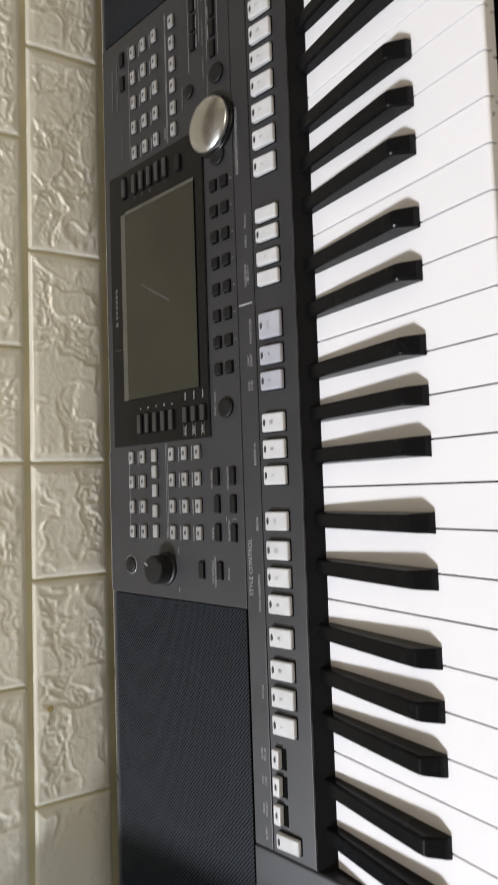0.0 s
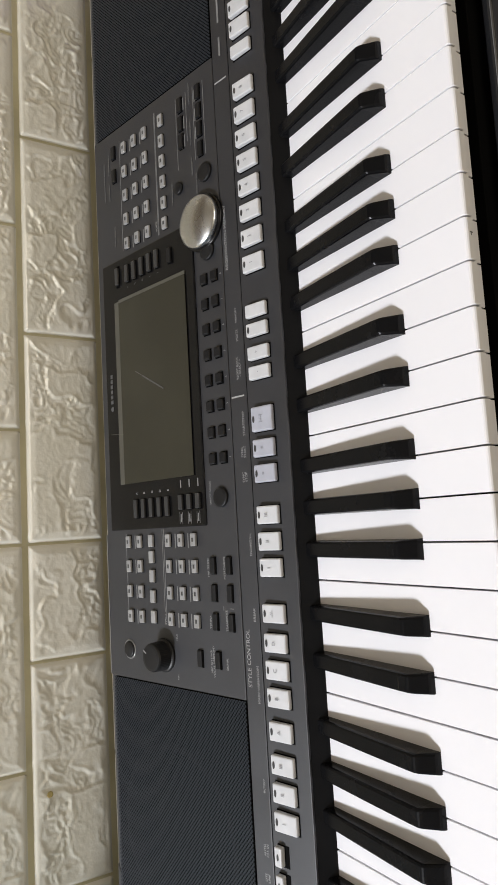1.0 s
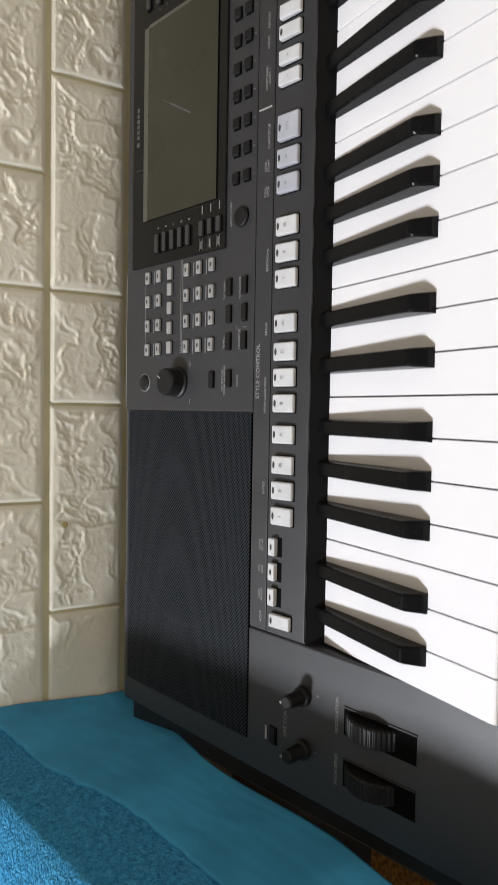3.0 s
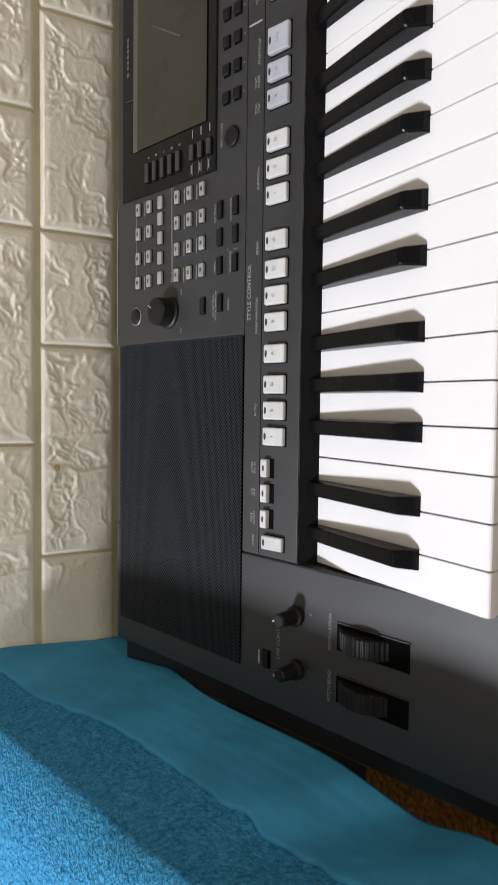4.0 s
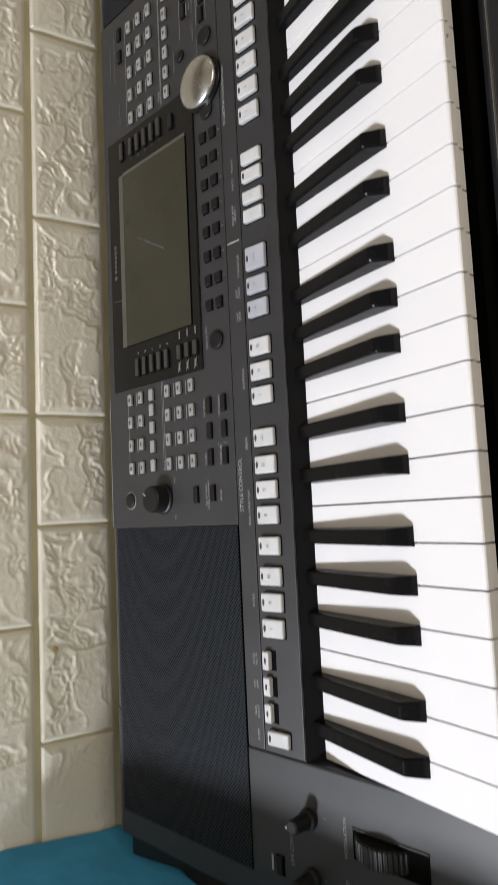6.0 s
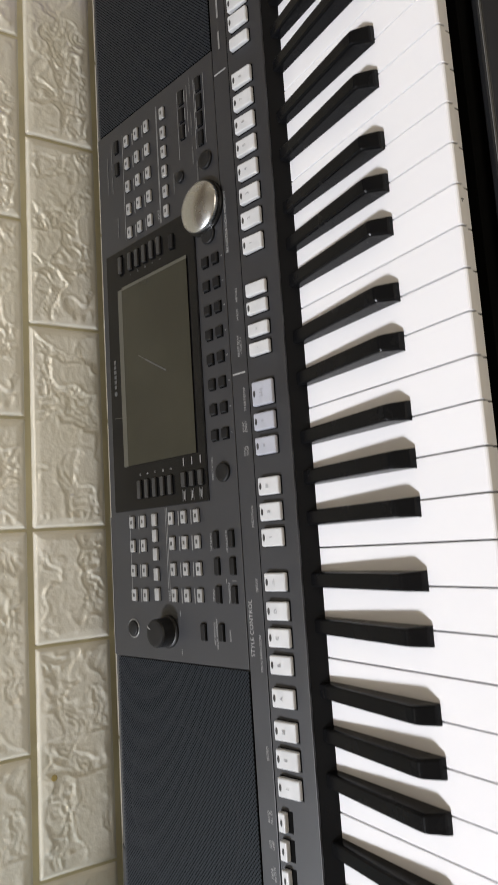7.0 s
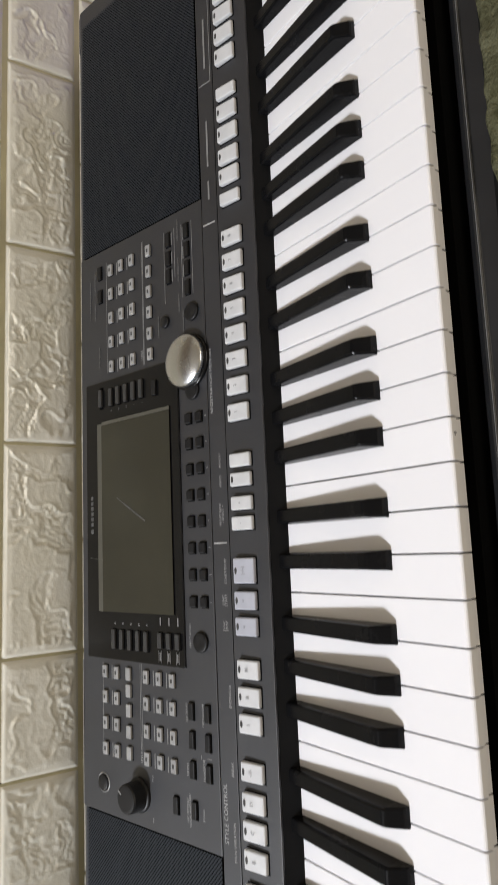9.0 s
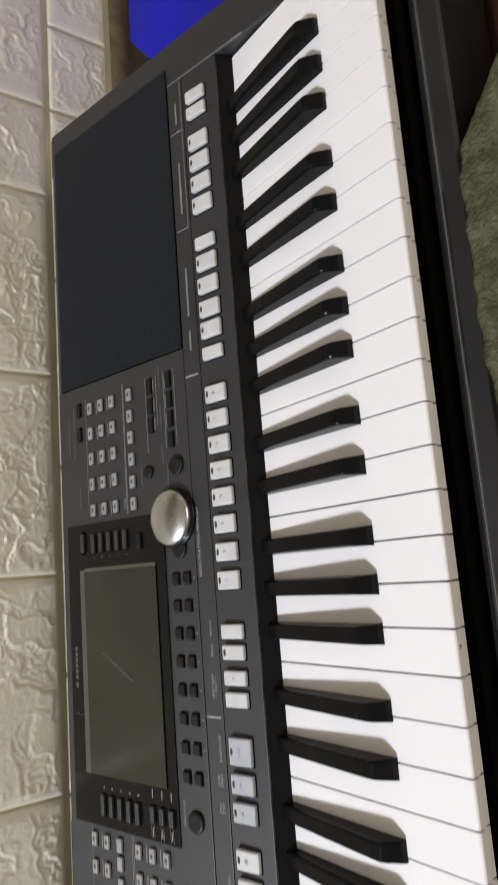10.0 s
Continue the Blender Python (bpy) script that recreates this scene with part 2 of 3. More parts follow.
# ---- support ----
bench = tagged(place("bench", None, None, pose(0.4, 0.15, 0)), "dark red wooden bench under the keyboard", "bench")
part("bench_top", box(-0.55, 1.55, -0.42, 0.43, TABLE - 0.04, TABLE - 0.004, 0.004), M["wood"], bench)
for lx in (-0.5, 1.5):
    for ly in (-0.38, 0.39):
        part("leg", box(lx - 0.03, lx + 0.03, ly - 0.03, ly + 0.03, 0, TABLE - 0.04, 0.003), M["wood"], bench)

# ---- keyboard ----
SLOPE = 0.225
ANG = math.degrees(math.atan(SLOPE))
PITCH = 0.02357


def S(y):
    return 0.7295 + SLOPE * y


def on_panel(x, y, h=0.0):
    return Matrix.Translation((x, y, S(y))) @ pose(0, 0, 0, ANG) @ Matrix.Translation((0, 0, h))


kb = tagged(place("arranger_keyboard", None, None, Matrix.Translation((0.39, 0.17, TABLE))),
            "dark grey electronic arranger keyboard with white and black keys", "keyboard")


def slab(name, x0, x1, y0, y1, t0, t1, mat, label="", parent=None, bevel=0.0006):
    c = math.cos(radians(ANG))
    bm = box(-(x1 - x0) / 2, (x1 - x0) / 2, -(y1 - y0) / 2 / c, (y1 - y0) / 2 / c, t0, t1, bevel)
    return part(name, bm, mat, parent or kb, label, on_panel((x0 + x1) / 2, (y0 + y1) / 2))


LOW = TABLE
body_section = [(0.1475, S(0.1475) - 0.001), (0.357, S(0.357) - 0.001), (0.368, S(0.357) - 0.004), (0.384, 0.79), (0.384, LOW + 0.01), (0.1475, LOW + 0.01)]
end_section = [(-0.0205, 0.7175), (-0.016, S(-0.02) + 0.0005), (0.357, S(0.357)), (0.368, S(0.357) - 0.003), (0.386, 0.79), (0.386, LOW + 0.006), (-0.0205, LOW + 0.012)]
part("body", prism(body_section, -0.0007, 0.8497), M["panel"], kb, "dark grey plastic body")
part("left_end", prism(end_section, -0.104, -0.0011, 0.0015), M["panel"], kb, "dark grey plastic end block")
part("right_end", prism(end_section, 0.8503, 0.888, 0.0015), M["panel"], kb, "dark grey plastic end block")
# Skirt tops are raised so their black stands for shade in the towel gap.
for sx0, sx1 in ((-0.1275, -0.1042), (0.8882, 0.8985)):
    part("side_skirt", prism([(-0.016, LOW + 0.004), (-0.016, 0.704), (0.36, S(0.36) - 0.010), (0.38, 0.79), (0.38, LOW + 0.004)], sx0, sx1, 0.002), M["case"], kb, "black plastic side skirt")
part("bottom_case", box(-0.1, 0.884, -0.018, 0.38, LOW, LOW + 0.012, 0.002), M["case"], kb)
part("key_bed", box(-0.0007, 0.8497, 0.0036, 0.147, LOW + 0.013, 0.728), M["black"], kb)
part("front_rail", prism([(-0.0205, LOW + 0.013), (-0.0205, 0.7165), (-0.0190, 0.7190), (-0.0086, 0.7205), (-0.0078, 0.7222), (-0.0060, 0.7226), (-0.0015, 0.7200), (0.0035, 0.7140), (0.0035, LOW + 0.013)], -0.0008, 0.8498), M["case"], kb, "black plastic front rail")
part("edge_line", box(0.0, 0.849, -0.0082, -0.0077, 0.7216, 0.7230), M["silver"], kb, "thin pale edge")
part("fall_strip", prism([(0.1413, 0.7506), (0.1467, 0.7615), (0.1472, 0.7615), (0.1472, 0.735), (0.1413, 0.735)], -0.0007, 0.8497), M["strip"], kb, "black strip behind the keys")
slab("button_strip", 0.0004, 0.8492, 0.1466, 0.1818, -0.006, 0.0008, M["panel"])
slab("label_strip", 0.0004, 0.8492, 0.1824, 0.1984, -0.006, 0.0008, M["panel"])
slab("control_panel", 0.1545, 0.6285, 0.1988, 0.3565, -0.006, 0.0012, M["panel"], "dark grey control panel")
part("panel_edge", box(-0.058, 0.058, -0.0006, 0.0006, 0, 0.0023), M["silver"], kb, "worn pale rear edge", on_panel(0.2135, 0.3572, -0.001))
for gx0, gx1 in ((-0.0835, 0.1535), (0.6295, 0.8665)):
    # Solid black slab paints the cavity's darkness seen through the holes.
    slab("grille_backing", gx0, gx1, 0.1995, 0.353, -0.004, 0.0003, M["black"], "black backing slab painted as the shade behind the grille")
    slab("speaker_grille", gx0, gx1, 0.1995, 0.353, 0.0009, 0.0014, M["grille"], "black perforated metal speaker grille", bevel=0.0)
part("speaker_surround", turned([(0.0655, 0.0002), (0.0655, 0.0006), (0.0640, 0.0007), (0.0618, 0.0006), (0.0600, 0.0002)], 72), M["strip"], kb, "speaker rim behind the grille", on_panel(0.046, 0.2790), True)
part("speaker_cone", turned([(0.0598, 0.0002), (0.0590, 0.0004), (0.0003, 0.0005)], 72), M["black"], kb, "black speaker cone behind the grille", on_panel(0.046, 0.2790), True)

part("edge_line", box(-0.0004, 0.0004, -0.040, 0.040, 0, 0.0010), M["silver"], kb, "thin pale edge", on_panel(0.8501, 0.158, 0.0002))

# display
disp = slab("display", 0.2748, 0.5083, 0.2288, 0.3485, -0.003, 0.0026, M["gloss"], "gloss black display housing", bevel=0.001)
slab("bezel_edge", 0.3128, 0.4708, 0.3252, 0.3312, 0.0029, 0.0036, M["lcd_edge"], "", disp, 0.0002)
slab("bezel_edge", 0.4694, 0.4722, 0.2386, 0.3250, 0.0029, 0.0036, M["lcd_edge"], "", disp, 0.0002)
slab("screen", 0.3128, 0.4692, 0.2386, 0.3249, 0.0033, 0.0037, M["lcd"], "unlit olive-grey display", disp, 0.0)


part("film_crease", joined(box(-0.0006, 0.0006, -0.021, 0.010, 0, 0.0004, 0.0001), box(-0.0003, 0.0003, 0.010, 0.021, 0, 0.0004, 0.0001)), M["faint_print"], disp, "pale crease in the screen film", on_panel(0.3950, 0.2870, 0.0036) @ pose(0, 0, 0, 0, 0, -30))
part("film_crease", joined(box(-0.0002, 0.0002, -0.009, 0.009, 0, 0.0003, 0.0001)), M["lcd_edge"], disp, "pale crease in the screen film", on_panel(0.3560, 0.3330, 0.0036) @ pose(0, 0, 0, 0, 0, -6))


# buttons
def button_mesh(name, w, d, h, mat, r=0.0008, nose=0.0):
    bm = box(-w / 2, w / 2, -d / 2, d / 2, 0, h, r, 2)
    if nose:
        for v in bm.verts:
            if v.co.y < -d * 0.12 and v.co.z > h * 0.4:
                v.co.z -= nose * (-d * 0.12 - v.co.y) / (d * 0.38)
    return mesh_of(name, bm, mat)


wide = button_mesh("button", 0.0122, 0.0184, 0.0042, M["white_btn"], 0.0010, 0.001)
narrow = button_mesh("button", 0.0094, 0.0184, 0.0042, M["white_btn"], 0.0010, 0.001)
start_me = button_mesh("button", 0.0172, 0.0184, 0.0042, M["lav_btn"], 0.0010, 0.001)
lav_me = button_mesh("button", 0.0122, 0.0184, 0.0042, M["lav_btn"], 0.0010, 0.001)
short_me = button_mesh("button", 0.0122, 0.0060, 0.0042, M["white_btn"], 0.0009)
wells = {}
led_bm = turned([(0.0009, 0), (0.0009, 0.0001)], 16)
for v in led_bm.verts:
    v.co.x *= 2.4
led_me = mesh_of("lamp", led_bm, M["led"])
small_me = button_mesh("button", 0.0098, 0.0056, 0.0024, M["small_btn"], 0.0006)
dark_me = button_mesh("button", 0.0120, 0.0048, 0.0022, M["dark_btn"], 0.0006)
cube_me = button_mesh("button", 0.0076, 0.0060, 0.0028, M["dark_btn"], 0.0008, 0.0008)
long_me = button_mesh("button", 0.0150, 0.0042, 0.0024, M["grey_btn"], 0.0006)
stub_me = button_mesh("button", 0.0112, 0.0044, 0.0024, M["grey_btn"], 0.0006)
dot_me = mesh_of("lamp", box(-0.0015, 0.0015, -0.0010, 0.0010, 0, 0.0001, 0), M["led"])


def frame_well(w, d):
    key = (round(w, 4), round(d, 4))
    if key not in wells:
        # A flat black plate gives the shaded gap round a button by colour.
        wells[key] = mesh_of("well", box(-w / 2, w / 2, -d / 2, d / 2, 0, 0.0004), M["black"])
    return wells[key]


def big_button(x, me, w, led=True, parent=None):
    b = place("button", me, kb, on_panel(x, 0.1668, 0.0008))
    place("well", frame_well(w + 0.0011, 0.0196), kb, on_panel(x, 0.1668, 0.0007))
    if led:
        place("lamp", led_me, b, on_panel(x, 0.1668 + 0.0066, 0.005) @ Matrix.Diagonal((1.12, 1.15, 1, 1)))
    return b


# raised lettering in the built-in font
FONT_CACHE = {}


def text_mesh(words, size, mat, squeeze=1.0):
    key = (words, size, mat.name, squeeze)
    if key in FONT_CACHE:
        return FONT_CACHE[key]
    cu = bpy.data.curves.new("lettering", "FONT")
    cu.body, cu.size, cu.align_x, cu.align_y, cu.resolution_u = words, size, "CENTER", "CENTER", 3
    cu.space_line = 0.95
    ob = bpy.data.objects.new("lettering", cu)
    scene.collection.objects.link(ob)
    bpy.context.view_layer.update()
    me = bpy.data.meshes.new_from_object(ob.evaluated_get(bpy.context.evaluated_depsgraph_get()))
    bpy.data.objects.remove(ob)
    bpy.data.curves.remove(cu)
    me.materials.clear()
    me.materials.append(mat)
    for v in me.vertices:
        v.co.x *= squeeze
    FONT_CACHE[key] = me
    return me


def letter(words, x, y, size=0.003, h=0.0012, mat=None, squeeze=1.0, parent=None):
    return place("lettering", text_mesh(words, size, mat or M["print"], squeeze), parent or kb, on_panel(x, y, h + 0.00015))


def rule(x0, x1, y, h=0.0012, width=0.0005, mat=None):
    return place("printed_line", mesh_of("printed_line", box(-(x1 - x0) / 2, (x1 - x0) / 2, -width / 2, width / 2, 0, 0.0002), mat or M["dim_print"]), kb, on_panel((x0 + x1) / 2, y, h))


def rule_y(x, y0, y1, h=0.0012, width=0.0005, mat=None):
    return place("printed_line", mesh_of("printed_line", box(-width / 2, width / 2, -(y1 - y0) / 2, (y1 - y0) / 2, 0, 0.0002), mat or M["dim_print"]), kb, on_panel(x, (y0 + y1) / 2, h))


def mark(words, x, b, size=0.0040):
    place("lettering", text_mesh(words, size, M["grey_print"]), b, on_panel(x, 0.1672, 0.00503))


for x, words in ((0.0832, "I"), (0.1008, "II"), (0.1184, "III"), (0.1392, "A"), (0.1604, "B"), (0.1780, "C"), (0.1955, "D"), (0.2146, "-//-"),
                 (0.2446, "I"), (0.2620, "II"), (0.2797, "III")):
    mark(words, x, big_button(x, wide, 0.0122))
for x, me, w, words in ((0.3077, lav_me, 0.0122, "="), (0.3250, lav_me, 0.0122, "="), (0.3450, start_me, 0.0172, "|-/-|")):
    mark(words, x, big_button(x, me, w))
for x, words, led in ((0.3773, "-", False), (0.3912, "+", False), (0.4077, "", True), (0.4213, "", False)):
    b = big_button(x, narrow, 0.0094, led)
    if words:
        mark(words, x, b)
for i, x in enumerate((0.4553, 0.4744, 0.4935, 0.5124, 0.5312, 0.5497, 0.5680, 0.5864)):
    mark(str(i + 1), x, big_button(x, wide, 0.0122))
for i, x in enumerate((0.6170, 0.6347, 0.6508, 0.6690, 0.6868, 0.7027)):
    ends = i in (0, 5)
    big_button(x, narrow if ends else wide, 0.0094 if ends else 0.0122, not ends)
for x in (0.7334, 0.7511, 0.7687, 0.7859):
    big_button(x, wide, 0.0122)
for x in (0.8112, 0.8251):
    big_button(x, narrow, 0.0094, False)
big_button(0.0103, narrow, 0.0094)
for x in (0.0262, 0.0439, 0.0613):
    place("well", frame_well(0.0134, 0.0098), kb, on_panel(x, 0.1728, 0.0007))
    b = place("button", short_me, kb, on_panel(x, 0.1745, 0.0008))
    place("lamp", led_me, b, on_panel(x, 0.1745, 0.00505))

for words, x, y, size in (("ACMP", 0.0095, 0.1872, 0.0030), ("FADE\nIN/OUT", 0.0255, 0.1878, 0.0027), ("OTS\nLINK", 0.0435, 0.1878, 0.0027), ("AUTO\nFILL IN", 0.0607, 0.1878, 0.0027),
                          ("INTRO", 0.1012, 0.1865, 0.0029), ("MAIN VARIATION", 0.1662, 0.1865, 0.0031), ("BREAK", 0.2125, 0.1865, 0.0032), ("ENDING/rit.", 0.2600, 0.1865, 0.0030),
                          ("SYNC\nSTOP", 0.3069, 0.1882, 0.0029), ("SYNC\nSTART", 0.3245, 0.1882, 0.0029), ("START/STOP", 0.3445, 0.1867, 0.0031),
                          ("STYLE CONTROL", 0.1830, 0.1940, 0.0050), ("REGIST BANK\n- SELECT +", 0.3847, 0.1885, 0.0027), ("FREEZE", 0.4085, 0.1885, 0.0027), ("MEMORY", 0.4235, 0.1885, 0.0027)):
    letter(words, x, y, size, 0.0008)
letter("REGISTRATION MEMORY", 0.4838, 0.1945, 0.0037, 0.0008, squeeze=1.2)
rule(0.0004, 0.8490, 0.1821, 0.0002, 0.0006, M["black"])
rule_y(0.3644, 0.1845, 0.1972, 0.0008, 0.0011, M["print"])
rule_y(0.6056, 0.1845, 0.1972, 0.0008, 0.0011, M["print"])
rule_y(0.7220, 0.1845, 0.1972, 0.0008, 0.0009)
rule_y(0.8050, 0.1845, 0.1972, 0.0008, 0.0009)
rule(0.722, 0.847, 0.1845, 0.0008, 0.0006)
for x0, x1 in ((0.625, 0.64), (0.652, 0.69), (0.735, 0.778), (0.812, 0.83)):
    place("unread_label", mesh_of("unread_label", box(-(x1 - x0) / 2, (x1 - x0) / 2, -0.0009, 0.0009, 0, 0.0002), M["dim_print"]), kb, on_panel((x0 + x1) / 2, 0.190, 0.0009))


def small_button(x, y, me, lamp=True, h=0.0012, w=0.0104, d=0.0062):
    place("well", frame_well(w, d), kb, on_panel(x, y, h))
    b = place("button", me, kb, on_panel(x, y, h + 0.0001))
    if lamp:
        place("lamp", dot_me, b, on_panel(x, y, h + 0.00252))


for x in (0.2649, 0.2451, 0.2249, 0.2050):
    for y in (0.3246, 0.3098, 0.2734, 0.2584, 0.2436):
        small_button(x, y, small_me)
for x in (0.2652, 0.2524, 0.2374, 0.2214, 0.2056):
    small_button(x, 0.2947, small_me, False)
for x in (0.6060, 0.5843, 0.5626, 0.5410, 0.5192):
    for y in (0.3112, 0.2968, 0.2824):
        small_button(x, y, small_me)
for x in (0.6068, 0.5890, 0.5716, 0.5540, 0.5360, 0.5187):
    small_button(x, 0.2606, small_me)
for x in (0.2457, 0.2260, 0.2058):
    for y in (0.2242, 0.2080):
        small_button(x, y, dark_me, False, 0.0012, 0.0128, 0.0058)
for x, y in ((0.1783, 0.2426), (0.1788, 0.2234), (0.6077, 0.3271), (0.5861, 0.3270), (0.6080, 0.2366), (0.5922, 0.2366), (0.5772, 0.2366), (0.6088, 0.2156), (0.5932, 0.2153), (0.5780, 0.2153), (0.5620, 0.2153)):
    small_button(x, y, dark_me, False, 0.0012, 0.0128, 0.0058)
for i in range(8):
    for y in (0.2186, 0.2074):
        small_button(0.3228 + 0.0194 * i, y, cube_me, False, 0.0012, 0.0090, 0.0072)
    letter(str(i + 1), 0.3228 + 0.0194 * i, 0.2012, 0.0026)
for i, y in enumerate((0.3127, 0.3028, 0.2926, 0.2826, 0.2728)):
    small_button(0.2915, y - 0.0018, long_me, False, 0.0027, 0.0160, 0.0050)
    letter("ABCDE"[i], 0.3040, y - 0.0024, 0.0030, 0.0027)
    small_button(0.4920, y - 0.0012, long_me, False, 0.0027, 0.0160, 0.0050)
    letter("FGHIJ"[i], 0.4805, y - 0.001, 0.0026, 0.0027, M["dim_print"])
for y in (0.2558, 0.2460, 0.2362):
    small_button(0.2935, y - 0.0012, stub_me, False, 0.0027, 0.0122, 0.0054)
    place("unread_label", mesh_of("unread_label", joined(box(-0.0045, 0.0045, -0.0017, -0.0014, 0, 0.0002), box(-0.0045, 0.0045, 0.0014, 0.0017, 0, 0.0002), box(-0.003, 0.003, -0.0006, 0.0006, 0, 0.0002)), M["dim_print"]), kb, on_panel(0.2815, y, 0.0028))
    place("unread_label", mesh_of("unread_label", box(-0.0030, 0.0030, -0.0006, 0.0006, 0, 0.0002), M["dim_print"]), kb, on_panel(0.3075, y - 0.001, 0.0028))
small_button(0.4895, 0.2555, dark_me, False, 0.0027, 0.0128, 0.0058)
small_button(0.4930, 0.3254, long_me, False, 0.0027, 0.0192, 0.0046)

for words, x, y, size in (("TAP TEMPO", 0.2440, 0.2300, 0.0026), ("METRONOME", 0.2440, 0.2133, 0.0026), ("TEMPO", 0.2050, 0.2300, 0.0028), ("TRANSPOSE", 0.2070, 0.2133, 0.0028),
                          ("MIC SETTING/\nVOCAL HARMONY", 0.1775, 0.2300, 0.0026), ("SIGNAL", 0.1770, 0.2150, 0.0026), ("STYLE", 0.2045, 0.2810, 0.0032), ("SONG", 0.2050, 0.3300, 0.0026),
                          ("MAX", 0.1915, 0.2690, 0.0022), ("MIN", 0.1620, 0.2690, 0.0022), ("DIRECT ACCESS", 0.2985, 0.2240, 0.0024), ("VOICE", 0.5200, 0.2720, 0.0030)):
    letter(words, x, y, size)
rule(0.2015, 0.2715, 0.3292)
rule(0.2100, 0.2740, 0.2818)
rule(0.2015, 0.2740, 0.2800)
rule(0.2140, 0.2170, 0.2160)
rule_y(0.2155, 0.2060, 0.2100)
for x0, x1, y in ((0.512, 0.618, 0.2700), (0.512, 0.618, 0.2690), (0.515, 0.616, 0.3185), (0.556, 0.616, 0.2420), (0.556, 0.616, 0.2215), (0.556, 0.616, 0.2100), (0.575, 0.616, 0.2298)):
    rule(x0, x1, y)
for x in (0.2649, 0.2451, 0.2249, 0.2050):
    for y in (0.2660, 0.2511, 0.3172):
        rule(x - 0.006, x + 0.005, y, 0.0012, 0.0011)
for x in (0.6060, 0.5843, 0.5626, 0.5410, 0.5192):
    for y in (0.2896, 0.3040):
        rule(x - 0.006, x + 0.005, y, 0.0012, 0.0010)
for x in (0.6080, 0.5922, 0.5772):
    for y in (0.2330, 0.2200):
        rule(x - 0.005, x + 0.005, y, 0.0012, 0.0010)

for x0, x1, y in ((0.568, 0.604, 0.3420), (0.590, 0.612, 0.3350), (0.566, 0.582, 0.3350), (0.522, 0.540, 0.3290), (0.604, 0.622, 0.2260), (0.570, 0.590, 0.2260), (0.545, 0.560, 0.2260), (0.530, 0.548, 0.2505), (0.526, 0.545, 0.2215)):
    place("unread_label", mesh_of("unread_label", box(-(x1 - x0) / 2, (x1 - x0) / 2, -0.0008, 0.0008, 0, 0.0002), M["faint_print"]), kb, on_panel((x0 + x1) / 2, y, 0.0013))

# brand plate on the display's rear rim, as plain bars
for k in range(6):
    place("brand_mark", mesh_of("brand_mark", box(-0.0016, 0.0016, -0.0016, 0.0016, 0, 0.0002), M["faint_print"]), disp, on_panel(0.3850 + 0.0045 * k, 0.3400, 0.0027))
part("brand_mark", turned([(0.0021, 0), (0.0021, 0.0002)], 20), M["faint_print"], disp, "", on_panel(0.3790, 0.3400, 0.0027))

# round buttons, power ring, knob, dial
round_me = mesh_of("round_button", turned([(0.0072, 0), (0.0072, 0.0018), (0.0064, 0.0024), (0.004, 0.0020)], 28), M["dark_btn"], True)
for x, y in ((0.2944, 0.2125), (0.5414, 0.2118), (0.4798, 0.2135)):
    place("round_button", round_me, kb, on_panel(x, y, 0.0012))
place("round_button", mesh_of("round_button", turned([(0.005, 0), (0.005, 0.0018), (0.0042, 0.0024)], 24), M["dark_btn"], True), kb, on_panel(0.5407, 0.2424, 0.0012))
ring = place("power_button", mesh_of("power_button", turned([(0.0078, 0), (0.0078, 0.0008), (0.0072, 0.0012), (0.0068, 0.0006)], 32), M["silver"], True), kb, on_panel(0.1777, 0.3293, 0.0008), "dark button in a silver ring")
part("cap", turned([(0.0064, 0), (0.0064, 0.0014), (0.0055, 0.0018)], 28), M["dark_btn"], ring, "", on_panel(0.1777, 0.3293, 0.0012), True)
knob = place("volume_knob", mesh_of("volume_knob", turned([(0.0128, 0), (0.0128, 0.0016), (0.0122, 0.0022), (0.0112, 0.0028), (0.0108, 0.0125), (0.0100, 0.0138), (0.008, 0.0141)], 96, 48, 0.008)
                                    , M["dark_btn"], False), kb, on_panel(0.177, 0.2845, 0.0012), "black ribbed volume knob")
part("pointer", box(0.006, 0.0102, -0.0004, 0.0004, 0.0136, 0.0143), M["print"], knob, "", on_panel(0.177, 0.2845, 0.0012) @ pose(0, 0, 0, 0, 0, 60))
dial = place("data_dial", mesh_of("data_dial", turned([(0.0222, 0), (0.0222, 0.0020), (0.0212, 0.0026)], 56), M["gloss"], True), kb, on_panel(0.5030, 0.2172, 0.0012), "silver data dial on a black ring")
part("dial_cap", turned([(0.0196, 0.0024), (0.0204, 0.0030), (0.0206, 0.0052), (0.0203, 0.0062), (0.0197, 0.0069), (0.0186, 0.0077), (0.0165, 0.0088), (0.0135, 0.0099), (0.0100, 0.0108), (0.0066, 0.01135), (0.0036, 0.01165), (0.0012, 0.01175), (0.0003, 0.01176)], 72), M["chrome"], dial, "satin chrome dial cap", on_panel(0.5030, 0.2172, 0.0012), True)

# left end block: small knobs, slot button and two wheels
for x, y in ((-0.0355, 0.1465), (-0.0715, 0.1455)):
    k = place("live_knob", mesh_of("live_knob", turned([(0.0068, 0), (0.0068, 0.003), (0.0052, 0.004), (0.0046, 0.0165), (0.0036, 0.0175)], 32, 16, 0.03), M["dark_btn"]), kb, on_panel(x, y, 0.0), "small black ribbed control knob")
    part("pointer", box(0.0036, 0.0052, -0.0006, 0.0006, 0.006, 0.0178), M["print"], k, "white pointer", on_panel(x, y) @ pose(0, 0, 0, 0, 0, 100))
letter("LIVE CONTROL", -0.0545, 0.1625, 0.0042, 0.0)
letter("1", -0.0700, 0.1350, 0.003, 0.0)
